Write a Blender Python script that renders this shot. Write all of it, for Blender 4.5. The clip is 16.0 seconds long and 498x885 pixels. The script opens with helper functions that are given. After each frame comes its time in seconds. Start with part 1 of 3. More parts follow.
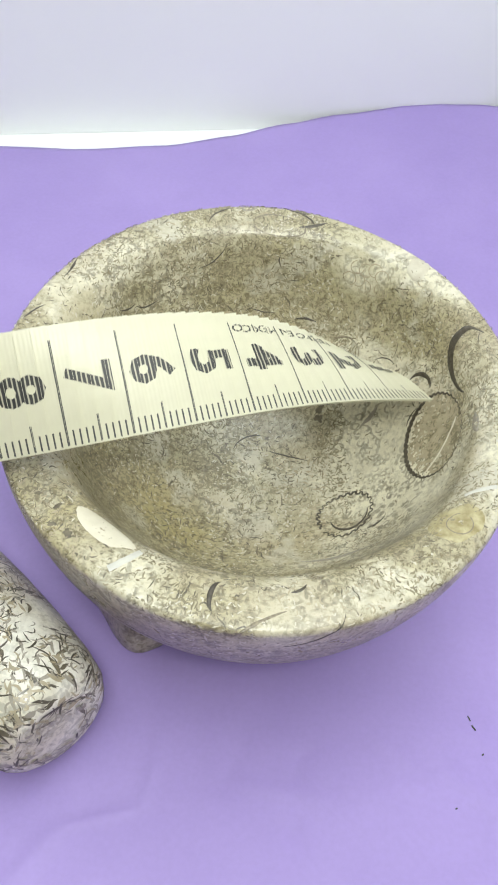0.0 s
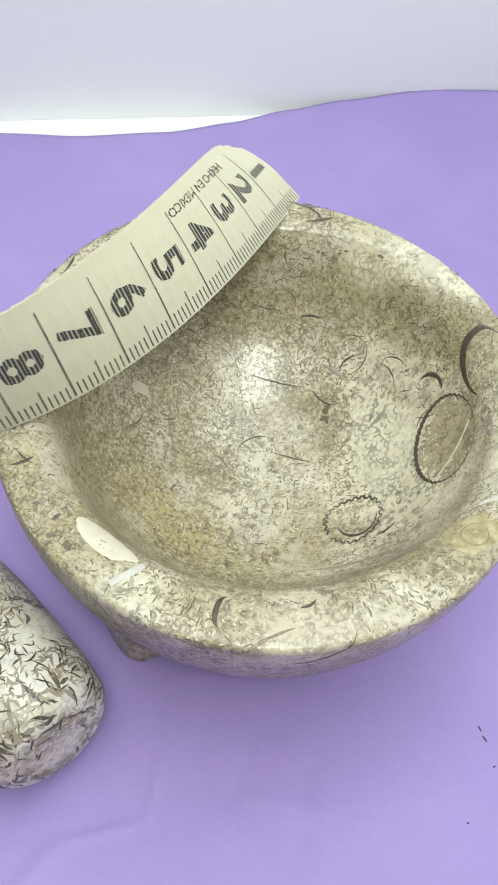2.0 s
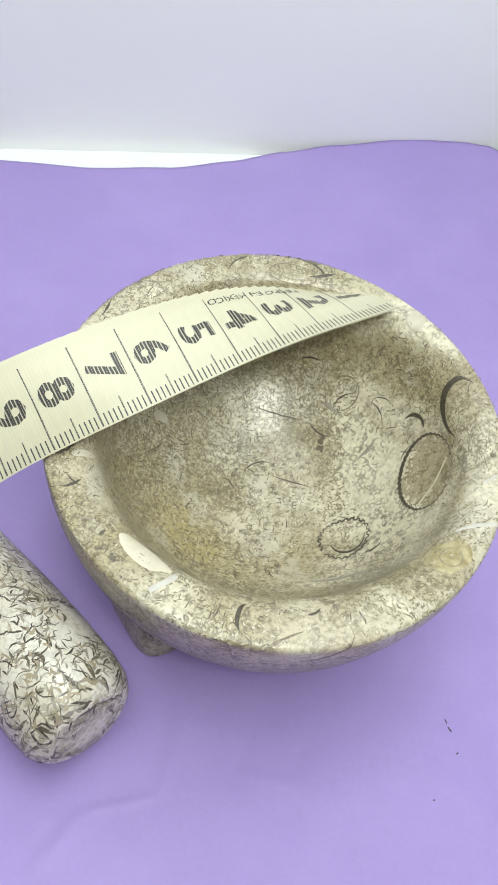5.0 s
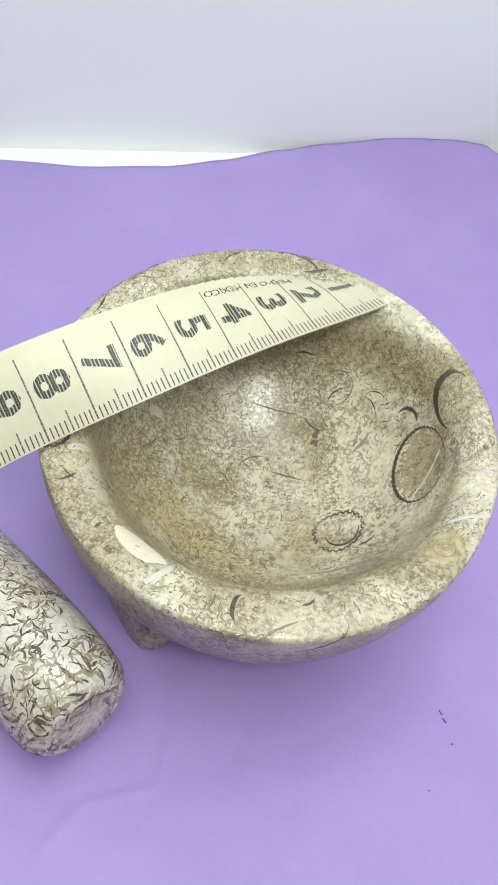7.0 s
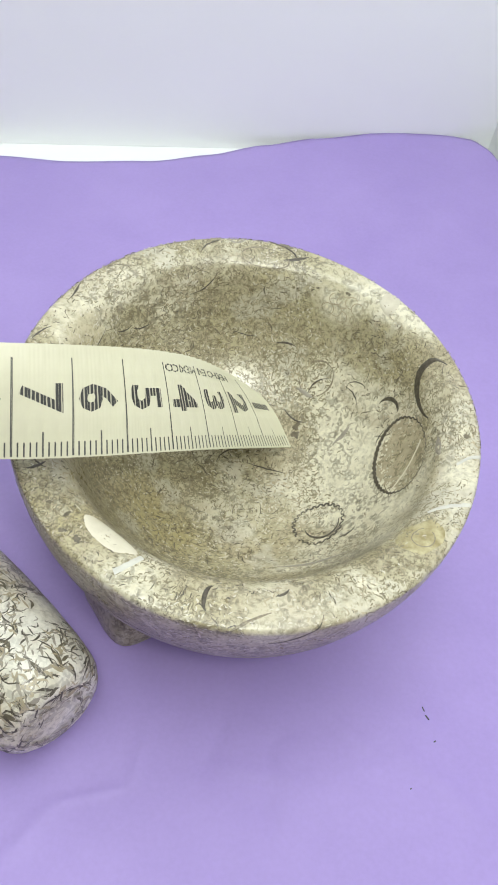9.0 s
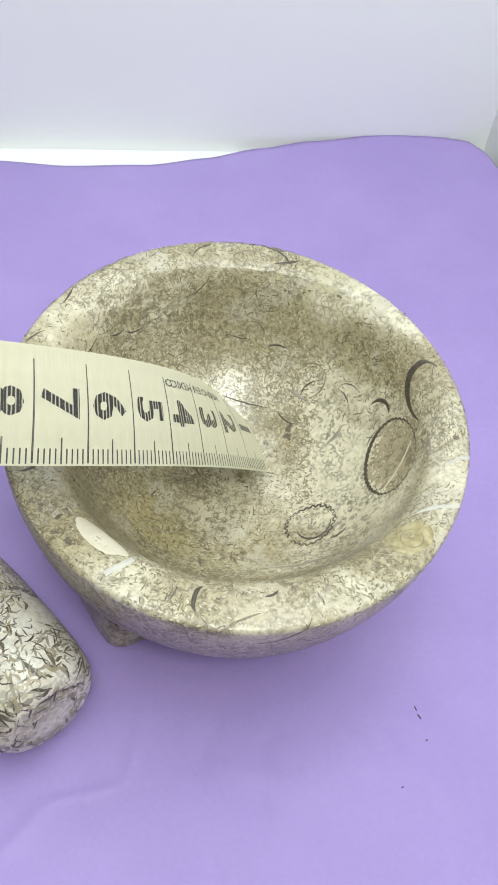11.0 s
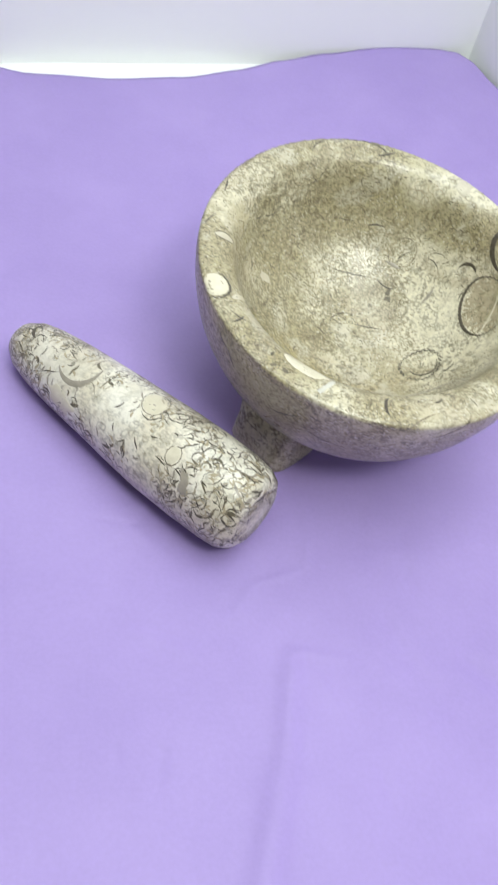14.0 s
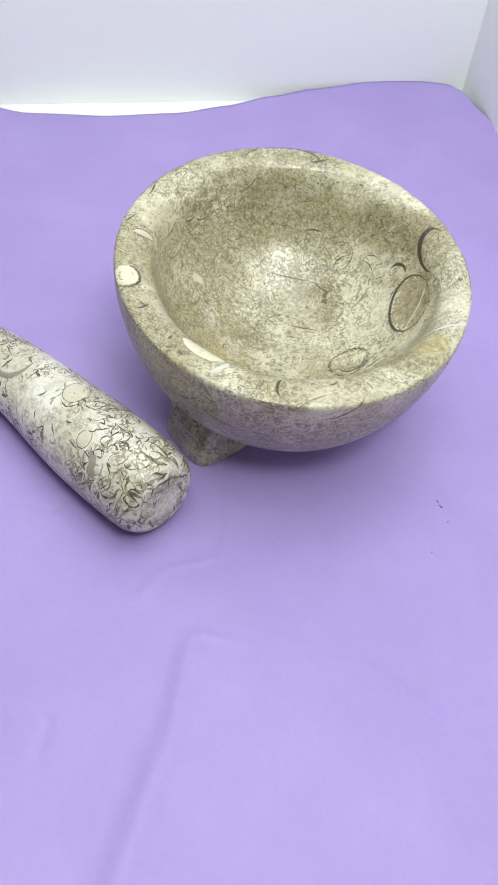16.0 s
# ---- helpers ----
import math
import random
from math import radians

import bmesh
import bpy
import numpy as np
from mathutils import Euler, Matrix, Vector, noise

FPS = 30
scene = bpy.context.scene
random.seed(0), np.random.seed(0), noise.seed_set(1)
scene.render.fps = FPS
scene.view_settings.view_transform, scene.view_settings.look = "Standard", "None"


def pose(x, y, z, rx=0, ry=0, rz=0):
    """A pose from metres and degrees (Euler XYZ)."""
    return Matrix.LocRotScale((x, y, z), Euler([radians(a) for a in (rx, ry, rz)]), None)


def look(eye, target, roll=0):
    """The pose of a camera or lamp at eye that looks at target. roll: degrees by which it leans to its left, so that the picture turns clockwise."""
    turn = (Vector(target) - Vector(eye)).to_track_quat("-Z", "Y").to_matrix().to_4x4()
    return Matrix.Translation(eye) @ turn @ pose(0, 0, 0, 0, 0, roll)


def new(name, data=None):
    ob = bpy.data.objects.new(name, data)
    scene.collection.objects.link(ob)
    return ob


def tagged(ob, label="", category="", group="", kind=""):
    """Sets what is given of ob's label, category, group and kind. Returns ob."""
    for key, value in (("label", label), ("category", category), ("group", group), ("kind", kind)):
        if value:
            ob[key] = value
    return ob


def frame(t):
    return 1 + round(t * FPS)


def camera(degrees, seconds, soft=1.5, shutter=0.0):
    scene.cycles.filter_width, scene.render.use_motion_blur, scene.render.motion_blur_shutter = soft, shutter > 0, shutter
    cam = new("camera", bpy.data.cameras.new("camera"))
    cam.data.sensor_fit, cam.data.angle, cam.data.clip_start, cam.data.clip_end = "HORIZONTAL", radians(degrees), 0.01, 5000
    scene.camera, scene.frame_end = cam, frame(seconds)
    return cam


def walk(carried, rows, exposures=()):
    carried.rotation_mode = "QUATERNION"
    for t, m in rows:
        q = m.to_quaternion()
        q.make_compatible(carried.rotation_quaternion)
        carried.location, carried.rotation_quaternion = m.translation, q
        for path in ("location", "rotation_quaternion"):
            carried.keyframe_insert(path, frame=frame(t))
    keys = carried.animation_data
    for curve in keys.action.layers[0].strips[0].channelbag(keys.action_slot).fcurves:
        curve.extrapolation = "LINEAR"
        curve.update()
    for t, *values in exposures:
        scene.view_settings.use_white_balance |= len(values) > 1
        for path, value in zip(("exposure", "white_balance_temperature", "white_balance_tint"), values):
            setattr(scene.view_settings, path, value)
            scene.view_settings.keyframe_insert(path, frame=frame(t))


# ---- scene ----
cam = camera(32.5, 16.0, soft=1.8, shutter=0.4)
PATH = [
    (0, (0.01982, 0.04746, 0.15611), (0.01756, 0.17675, 0.00353), 3.91),
    (0.5, (0.01960, 0.04740, 0.15289), (0.01721, 0.17560, -0.00061), 3.86),
    (1, (0.01983, 0.04962, 0.15124), (0.01764, 0.17685, -0.00306), 3.97),
    (1.5, (0.02180, 0.05632, 0.15383), (0.02033, 0.18300, -0.00093), 3.89),
    (2, (0.01818, 0.05360, 0.15433), (0.01668, 0.17994, -0.00071), 4.14),
    (2.5, (0.01763, 0.05414, 0.15848), (0.01693, 0.18031, 0.00330), 4.41),
    (3, (0.01527, 0.05483, 0.15962), (0.01654, 0.17828, 0.00227), 6.02),
    (3.5, (0.00994, 0.05094, 0.16434), (0.01246, 0.17454, 0.00712), 6.97),
    (4, (0.00810, 0.04614, 0.17046), (0.01407, 0.17150, 0.01474), 8.60),
    (6.5, (0.00641, 0.04083, 0.17725), (0.01582, 0.16794, 0.02313), 9.78),
    (7, (0.00754, 0.04030, 0.17563), (0.01676, 0.16742, 0.02151), 9.62),
    (7.5, (0.00945, 0.04175, 0.17314), (0.01827, 0.16925, 0.01930), 9.47),
    (8, (0.01113, 0.04044, 0.17257), (0.02002, 0.16793, 0.01874), 9.48),
    (8.5, (0.01184, 0.04024, 0.17083), (0.02120, 0.16863, 0.01776), 9.60),
    (11, (0.01509, 0.03951, 0.17275), (0.02327, 0.16804, 0.01974), 8.82),
    (11.5, (0.01508, 0.03923, 0.17126), (0.02388, 0.16778, 0.01829), 9.15),
    (12, (0.01380, 0.03766, 0.17084), (0.02417, 0.16721, 0.01882), 10.02),
    (12.2, (0.01148, 0.03137, 0.16794), (0.02422, 0.16256, 0.01751), 11.58),
    (12.5, (0.00178, 0.01885, 0.16659), (0.02068, 0.14940, 0.01625), 14.37),
    (12.7, (-0.00970, 0.00913, 0.16639), (0.01286, 0.14180, 0.01844), 15.88),
    (13, (-0.03401, -0.00372, 0.17667), (-0.00821, 0.12383, 0.02480), 16.13),
    (13.2, (-0.04597, -0.01397, 0.18283), (-0.01989, 0.11543, 0.03258), 15.27),
    (13.5, (-0.05003, -0.00828, 0.18653), (-0.01791, 0.11466, 0.03208), 16.05),
    (13.7, (-0.05120, -0.00758, 0.18732), (-0.01751, 0.11370, 0.03190), 15.68),
    (14, (-0.04850, -0.00240, 0.18843), (-0.01316, 0.11240, 0.02852), 15.82),
    (14.5, (-0.04467, -0.00396, 0.19071), (-0.00815, 0.10516, 0.02713), 16.12),
    (15, (-0.04011, -0.01146, 0.18736), (-0.00671, 0.10130, 0.02558), 14.57),
    (15.5, (-0.02022, -0.02512, 0.19183), (0.00558, 0.09695, 0.03552), 11.56),
    (16, (-0.00303, -0.02248, 0.18562), (0.00937, 0.10560, 0.03251), 7.45),
]
walk(cam, [(t, look(eye, target, roll)) for t, eye, target, roll in PATH],
     exposures=[(0.0, -0.64, 6400, 3), (1.0, -0.64, 6400, 3), (2.0, -0.68, 6400, 3), (4.0, -0.70, 6400, 3), (8.0, -0.70, 6400, 3), (12.0, -0.66, 6400, 3), (13.5, -0.62, 6400, 3), (16.0, -0.62, 6400, 3)])

# ---- light ----
world = bpy.data.worlds.new("room")
scene.world = world
world.use_nodes = True
world.node_tree.nodes["Background"].inputs[0].default_value = (0.97, 0.98, 0.98, 1)
world.node_tree.nodes["Background"].inputs[1].default_value = 0.22


def area_lamp(name, eye, target, width, height, watts, colour):
    data = bpy.data.lights.new(name, "AREA")
    data.shape, data.size, data.size_y, data.energy, data.color = "RECTANGLE", width, height, watts, colour
    ob = new(name, data)
    ob.matrix_world = look(eye, target)
    return ob


area_lamp("led_lamp", (0.075, -0.115, 0.50), (0.02, 0.15, 0.03), 0.14, 0.09, 1.85, (1.0, 0.97, 0.90))
area_lamp("led_lamp", (0.05, 0.11, 0.50), (0.03, 0.14, 0.0), 0.40, 0.34, 3.4, (0.97, 0.98, 1.0))


# ---- materials ----
def material(name):
    mat = bpy.data.materials.new(name)
    mat.use_nodes = True
    return mat, mat.node_tree, mat.node_tree.nodes["Principled BSDF"]


def node(tree, kind, **values):
    n = tree.nodes.new(kind)
    for key, value in values.items():
        if key == "operation":
            n.operation = value
        elif key == "blend":
            n.data_type, n.blend_type = "RGBA", value
        elif key == "feature":
            n.feature = value
        elif key == "wave":
            n.wave_type = value
        elif key == "clamp":
            n.use_clamp = value
        elif isinstance(value, tuple) and len(value) == 2 and hasattr(value[0], "outputs"):
            tree.links.new(value[0].outputs[value[1]], n.inputs[key.replace("_", " ")])
        else:
            n.inputs[key.replace("_", " ")].default_value = value
    return n


def math_node(tree, operation, a, b=0.0, clamp=False):
    n = tree.nodes.new("ShaderNodeMath")
    n.operation, n.use_clamp = operation, clamp
    for socket, value in zip(n.inputs, (a, b)):
        if isinstance(value, tuple):
            tree.links.new(value[0].outputs[value[1]], socket)
        else:
            socket.default_value = value
    return n, 0


def ramp(tree, source, stops):
    n = tree.nodes.new("ShaderNodeValToRGB")
    tree.links.new(source[0].outputs[source[1]], n.inputs[0])
    els = n.color_ramp.elements
    while len(els) < len(stops):
        els.new(0.5)
    for el, (at, colour) in zip(els, stops):
        el.position, el.color = at, (*colour, 1) if len(colour) == 3 else colour
    return n, 0


def mix(tree, fac, a, b, blend="MIX"):
    n = tree.nodes.new("ShaderNodeMix")
    n.data_type, n.blend_type = "RGBA", blend
    for socket, value in ((n.inputs[0], fac), (n.inputs[6], a), (n.inputs[7], b)):
        if isinstance(value, tuple) and hasattr(value[0], "outputs"):
            tree.links.new(value[0].outputs[value[1]], socket)
        elif isinstance(value, tuple):
            socket.default_value = (*value, 1)
        else:
            socket.default_value = value
    return n, 2


def grain(tree, at, scale, detail=3.0, rough=0.5, distortion=0.0):
    n = tree.nodes.new("ShaderNodeTexNoise")
    tree.links.new(at[0].outputs[at[1]], n.inputs["Vector"])
    n.inputs["Scale"].default_value, n.inputs["Detail"].default_value = scale, detail
    n.inputs["Roughness"].default_value, n.inputs["Distortion"].default_value = rough, distortion
    return n, 0


def slivers(tree, at, scale, radius, width, turn, stretch, seed):
    """Curved dark chips, as cut shell bits lie in the stone: pieces of rings round scattered points."""
    m = tree.nodes.new("ShaderNodeMapping")
    tree.links.new(at[0].outputs[at[1]], m.inputs[0])
    m.inputs["Location"].default_value = (seed * 0.37, seed * 0.11, seed * 0.23)
    m.inputs["Rotation"].default_value = turn
    m.inputs["Scale"].default_value = stretch
    warp = tree.nodes.new("ShaderNodeTexNoise")
    tree.links.new(m.outputs[0], warp.inputs["Vector"])
    warp.inputs["Scale"].default_value = scale * 0.9
    bent = tree.nodes.new("ShaderNodeVectorMath")
    bent.operation = "MULTIPLY_ADD"
    tree.links.new(warp.outputs["Color"], bent.inputs[0])
    bent.inputs[1].default_value = (0.9 / scale,) * 3
    tree.links.new(m.outputs[0], bent.inputs[2])
    v = tree.nodes.new("ShaderNodeTexVoronoi")
    tree.links.new(bent.outputs[0], v.inputs["Vector"])
    v.inputs["Scale"].default_value = scale
    off = math_node(tree, "ABSOLUTE", math_node(tree, "SUBTRACT", (v, 0), radius))
    line = math_node(tree, "SUBTRACT", 1.0, math_node(tree, "DIVIDE", off, width), clamp=True)
    gate = grain(tree, (m, 0), scale * 0.75, 1.0)
    gate = math_node(tree, "MULTIPLY", math_node(tree, "SUBTRACT", gate, 0.47), 14.0, clamp=True)
    sharp = math_node(tree, "MULTIPLY", line, 2.5, clamp=True)
    return math_node(tree, "MULTIPLY", sharp, gate)


def stone(name, pale, tan, dark, mottle, amount, seed, size=1.0, strong=1.0):
    mat, tree, bsdf = material(name)
    co = tree.nodes.new("ShaderNodeTexCoord")
    m = tree.nodes.new("ShaderNodeMapping")
    tree.links.new(co.outputs["Object"], m.inputs[0])
    m.inputs["Location"].default_value = (seed, seed * 0.7, -seed)
    at = (m, 0)
    zone = tree.nodes.new("ShaderNodeAttribute")
    zone.attribute_name = "tone"
    rust = tree.nodes.new("ShaderNodeAttribute")
    rust.attribute_name = "ochre"
    cloud = math_node(tree, "SUBTRACT", grain(tree, at, 38 / size, 4.0, 0.62, 0.8), math_node(tree, "MULTIPLY", (zone, 2), 0.24))
    big = ramp(tree, cloud, [(0.38, (0, 0, 0)), (0.56, (1, 1, 1))])
    mid = ramp(tree, grain(tree, at, 230 / size, 5.0, 0.72, 1.0), [(0.38, (0, 0, 0)), (0.62, (1, 1, 1))])
    fine = grain(tree, at, 1100 / size, 4.0, 0.75)
    busy = math_node(tree, "SUBTRACT", 1.0, math_node(tree, "MULTIPLY", big, 0.62))
    base = mix(tree, big, tan, pale)
    hue = ramp(tree, grain(tree, at, 26 / size, 2.0, 0.5), [(0.40, (0.41, 0.37, 0.21)), (0.60, (0.42, 0.36, 0.25))])
    base = mix(tree, math_node(tree, "MULTIPLY", ramp(tree, grain(tree, at, 55 / size, 3.0, 0.6, 0.5), [(0.48, (0, 0, 0)), (0.60, (1, 1, 1))]), 0.6 * strong), base, hue)
    base = mix(tree, math_node(tree, "MULTIPLY", mid, math_node(tree, "MULTIPLY", busy, 0.75 * strong)), base, mottle)
    stain = math_node(tree, "MULTIPLY", (rust, 2), ramp(tree, grain(tree, at, 140 / size, 4.0, 0.65), [(0.36, (0.25, 0.25, 0.25)), (0.60, (1, 1, 1))]), clamp=True)
    base = mix(tree, math_node(tree, "MULTIPLY", stain, 0.75), base, (0.40, 0.335, 0.13))
    grey = ramp(tree, grain(tree, at, 85 / size, 3.0, 0.6), [(0.56, (0, 0, 0)), (0.64, (1, 1, 1))])
    base = mix(tree, math_node(tree, "MULTIPLY", grey, 0.4), base, (0.60, 0.58, 0.49))
    speck = ramp(tree, fine, [(0.38, (0.42, 0.39, 0.31)), (0.50, (1, 1, 1)), (0.66, (1.12, 1.1, 1.05))])
    base = mix(tree, math_node(tree, "MULTIPLY", math_node(tree, "SUBTRACT", 1.15, grey, clamp=True), math_node(tree, "MULTIPLY", busy, strong)), base, speck, "MULTIPLY")
    lots = math_node(tree, "ADD", math_node(tree, "MULTIPLY", ramp(tree, grain(tree, at, 60 / size, 2.0), [(0.4, (0, 0, 0)), (0.6, (1, 1, 1))]), 0.7), 0.25)
    for scale, radius, width, turn, stretch, share in ((620, 0.40, 0.14, (1.1, 0.6, 1.9), (0.55, 1.0, 0.9), 0.5), (900, 0.38, 0.18, (0.2, 1.3, 0.8), (1.0, 0.6, 0.6), 0.5)):
        chips = slivers(tree, at, scale / size, radius, width, turn, stretch, seed + scale * 0.01)
        base = mix(tree, math_node(tree, "MULTIPLY", math_node(tree, "MULTIPLY", chips, lots), share * amount), base, dark)
    tree.links.new(base[0].outputs[base[1]], bsdf.inputs["Base Color"])
    rough = ramp(tree, mid, [(0.0, (0.27,) * 3), (1.0, (0.42,) * 3)])
    tree.links.new(rough[0].outputs[0], bsdf.inputs["Roughness"])
    bsdf.inputs["Coat Weight"].default_value, bsdf.inputs["Coat Roughness"].default_value = 0.26, 0.15
    bump = tree.nodes.new("ShaderNodeBump")
    bump.inputs["Strength"].default_value, bump.inputs["Distance"].default_value = 0.10, 0.0004
    tree.links.new(fine[0].outputs[0], bump.inputs["Height"])
    tree.links.new(bump.outputs[0], bsdf.inputs["Normal"])
    return mat


def plain(name, colour, rough, spots=None, scale=300.0, bump_size=0.0, spec=0.5):
    mat, tree, bsdf = material(name)
    co = tree.nodes.new("ShaderNodeTexCoord")
    n = grain(tree, (co, 3), scale, 4.0, 0.6)
    other = spots or tuple(c * 0.85 for c in colour)
    col = ramp(tree, n, [(0.35, other), (0.65, colour)])
    tree.links.new(col[0].outputs[0], bsdf.inputs["Base Color"])
    bsdf.inputs["Roughness"].default_value = rough
    bsdf.inputs["Specular IOR Level"].default_value = spec
    if bump_size:
        bump = tree.nodes.new("ShaderNodeBump")
        bump.inputs["Strength"].default_value, bump.inputs["Distance"].default_value = 0.3, bump_size
        tree.links.new(n[0].outputs[0], bump.inputs["Height"])
        tree.links.new(bump.outputs[0], bsdf.inputs["Normal"])
    return mat


STONE = stone("fossil_stone", (0.70, 0.665, 0.51), (0.42, 0.38, 0.24), (0.09, 0.075, 0.048), (0.335, 0.30, 0.19), 1.1, 3.1)
PESTLE = stone("pale_fossil_stone", (0.79, 0.77, 0.68), (0.66, 0.625, 0.51), (0.09, 0.08, 0.06), (0.60, 0.54, 0.42), 0.7, 8.4, 1.25, 0.6)
WHITE = plain("white_board", (0.88, 0.90, 0.895), 0.6, (0.86, 0.88, 0.875), 9.0)
SHELL_DARK = plain("dark_shell", (0.050, 0.043, 0.030), 0.3, (0.10, 0.085, 0.06), 1500.0)
CHIP_DARK = plain("dark_chip", (0.085, 0.072, 0.046), 0.32, (0.17, 0.145, 0.095), 500.0)
CHIP_OLIVE = plain("olive_chip", (0.175, 0.15, 0.085), 0.32, (0.27, 0.235, 0.145), 500.0)
CHIP_TAN = plain("tan_chip", (0.31, 0.27, 0.18), 0.32, (0.42, 0.36, 0.24), 500.0)
CHIP_PALE = plain("pale_chip", (0.57, 0.535, 0.42), 0.32, (0.50, 0.46, 0.35), 500.0)
FOSSIL_FILL = plain("fossil_fill", (0.43, 0.385, 0.27), 0.32, (0.17, 0.145, 0.095), 420.0)
GREY_SHELL = plain("grey_shell", (0.26, 0.235, 0.19), 0.32, (0.34, 0.31, 0.25), 400.0)
GREY_VEIN = plain("grey_vein", (0.50, 0.49, 0.44), 0.32, (0.58, 0.57, 0.50), 400.0)
SHELL_PALE = plain("cream_shell", (0.66, 0.62, 0.49), 0.3, (0.59, 0.55, 0.42), 350.0)
SHELL_TAN = plain("tan_shell", (0.30, 0.26, 0.175), 0.3, (0.16, 0.135, 0.09), 1400.0)
SHELL_OCHRE = plain("ochre_shell", (0.47, 0.42, 0.24), 0.34, (0.27, 0.225, 0.10), 520.0)


def striped_ink():
    mat, tree, bsdf = material("striped_tape_ink")
    co = tree.nodes.new("ShaderNodeTexCoord")
    m = tree.nodes.new("ShaderNodeMapping")
    tree.links.new(co.outputs["Object"], m.inputs[0])
    m.inputs["Rotation"].default_value = (0, 0, 0.0)
    w = tree.nodes.new("ShaderNodeTexWave")
    tree.links.new(m.outputs[0], w.inputs["Vector"])
    w.inputs["Scale"].default_value, w.inputs["Distortion"].default_value, w.inputs["Detail"].default_value = 2 * math.pi / 20 / 0.00068, 1.2, 1.0
    col = ramp(tree, (w, 1), [(0.16, (0.40, 0.38, 0.28)), (0.34, (0.03, 0.03, 0.028))])
    tree.links.new(col[0].outputs[0], bsdf.inputs["Base Color"])
    bsdf.inputs["Roughness"].default_value = 0.45
    return mat


def tape_material():
    mat, tree, bsdf = material("tape_vinyl")
    co = tree.nodes.new("ShaderNodeTexCoord")
    col = ramp(tree, grain(tree, (co, 3), 260.0, 3.0), [(0.35, (0.555, 0.535, 0.385)), (0.65, (0.585, 0.565, 0.41))])
    tree.links.new(col[0].outputs[0], bsdf.inputs["Base Color"])
    bsdf.inputs["Roughness"].default_value = 0.34
    w = tree.nodes.new("ShaderNodeTexWave")
    tree.links.new(co.outputs["Object"], w.inputs["Vector"])
    w.inputs["Scale"].default_value = 2 * math.pi / 20 / 0.00068
    bump = tree.nodes.new("ShaderNodeBump")
    bump.inputs["Strength"].default_value, bump.inputs["Distance"].default_value = 0.12, 0.0001
    tree.links.new(w.outputs[1], bump.inputs["Height"])
    tree.links.new(bump.outputs[0], bsdf.inputs["Normal"])
    return mat


TAPE = tape_material()
STRIPED = striped_ink()
INK = plain("tape_ink", (0.035, 0.035, 0.035), 0.5, (0.09, 0.09, 0.08), 2500.0)


def sheet_material():
    mat, tree, bsdf = material("purple_foam_sheet")
    co = tree.nodes.new("ShaderNodeTexCoord")
    soft = grain(tree, (co, 3), 24.0, 4.0, 0.6)
    col = ramp(tree, soft, [(0.3, (0.335, 0.257, 0.562)), (0.7, (0.377, 0.293, 0.612))])
    fine = grain(tree, (co, 3), 900.0, 2.0, 0.6)
    tone = ramp(tree, fine, [(0.3, (0.975, 0.975, 0.975)), (0.7, (1.015, 1.015, 1.015))])
    col = mix(tree, 1.0, col, tone, "MULTIPLY")
    tree.links.new(col[0].outputs[col[1]], bsdf.inputs["Base Color"])
    bsdf.inputs["Roughness"].default_value = 0.48
    bsdf.inputs["Specular IOR Level"].default_value = 0.22
    bump = tree.nodes.new("ShaderNodeBump")
    bump.inputs["Strength"].default_value, bump.inputs["Distance"].default_value = 0.22, 0.0005
    tree.links.new(grain(tree, (co, 3), 70.0, 3.0)[0].outputs[0], bump.inputs["Height"])
    tree.links.new(bump.outputs[0], bsdf.inputs["Normal"])
    return mat


SHEET = sheet_material()


# ---- mesh helpers ----
def part(name, bm, mat, parent=None, label="", smooth=True):
    data = bpy.data.meshes.new(name)
    bmesh.ops.recalc_face_normals(bm, faces=bm.faces)
    bm.to_mesh(data)
    bm.free()
    data.materials.append(mat)
    if smooth:
        data.shade_smooth()
    ob = new(name, data)
    ob.parent = parent
    return tagged(ob, label) if label else ob


def bridge(bm, rings, closed=True):
    for a, b in zip(rings, rings[1:]):
        n = len(a)
        for i in range(n if closed else n - 1):
            j = (i + 1) % n
            corners = []
            for v in (a[i], a[j], b[j], b[i]):
                if v not in corners:
                    corners.append(v)
            if len(corners) > 2:
                bm.faces.new(corners)


def slab(bm, m, w, d, h, bevel=0.0):
    made = bmesh.ops.create_cube(bm, size=1.0, matrix=m @ Matrix.Diagonal((w, d, h, 1)))
    if bevel:
        edges = {e for v in made["verts"] for e in v.link_edges}
        bmesh.ops.bevel(bm, geom=list(edges), offset=bevel, segments=2, affect="EDGES")


def smoothstep(a, b, x):
    x = min(1.0, max(0.0, (x - a) / (b - a)))
    return x * x * (3 - 2 * x)


# ---- the white photo box: turned about eleven degrees against the view ----
BOX = pose(0.107, 0.3432, 0, 0, 0, 10.8)


def board(name, x0, x1, y0, y1, z0, z1, label, category):
    bm = bmesh.new()
    slab(bm, BOX @ pose((x0 + x1) / 2, (y0 + y1) / 2, (z0 + z1) / 2), x1 - x0, y1 - y0, z1 - z0, 0.00015)
    ob = part(name, bm, WHITE, smooth=False)
    return tagged(ob, label, category, kind="structure")


board("floor", -0.62, 0.006, -0.75, 0.006, -0.012, -0.0014, "white board floor under the purple sheet", "floor")
board("wall_back", -0.62, 0.0, 0.0, 0.006, -0.0014, 0.62, "white board wall behind the purple sheet", "wall")
board("wall_right", 0.0, 0.006, -0.42, 0.006, -0.0014, 0.62, "white board side wall meeting the back wall", "wall")


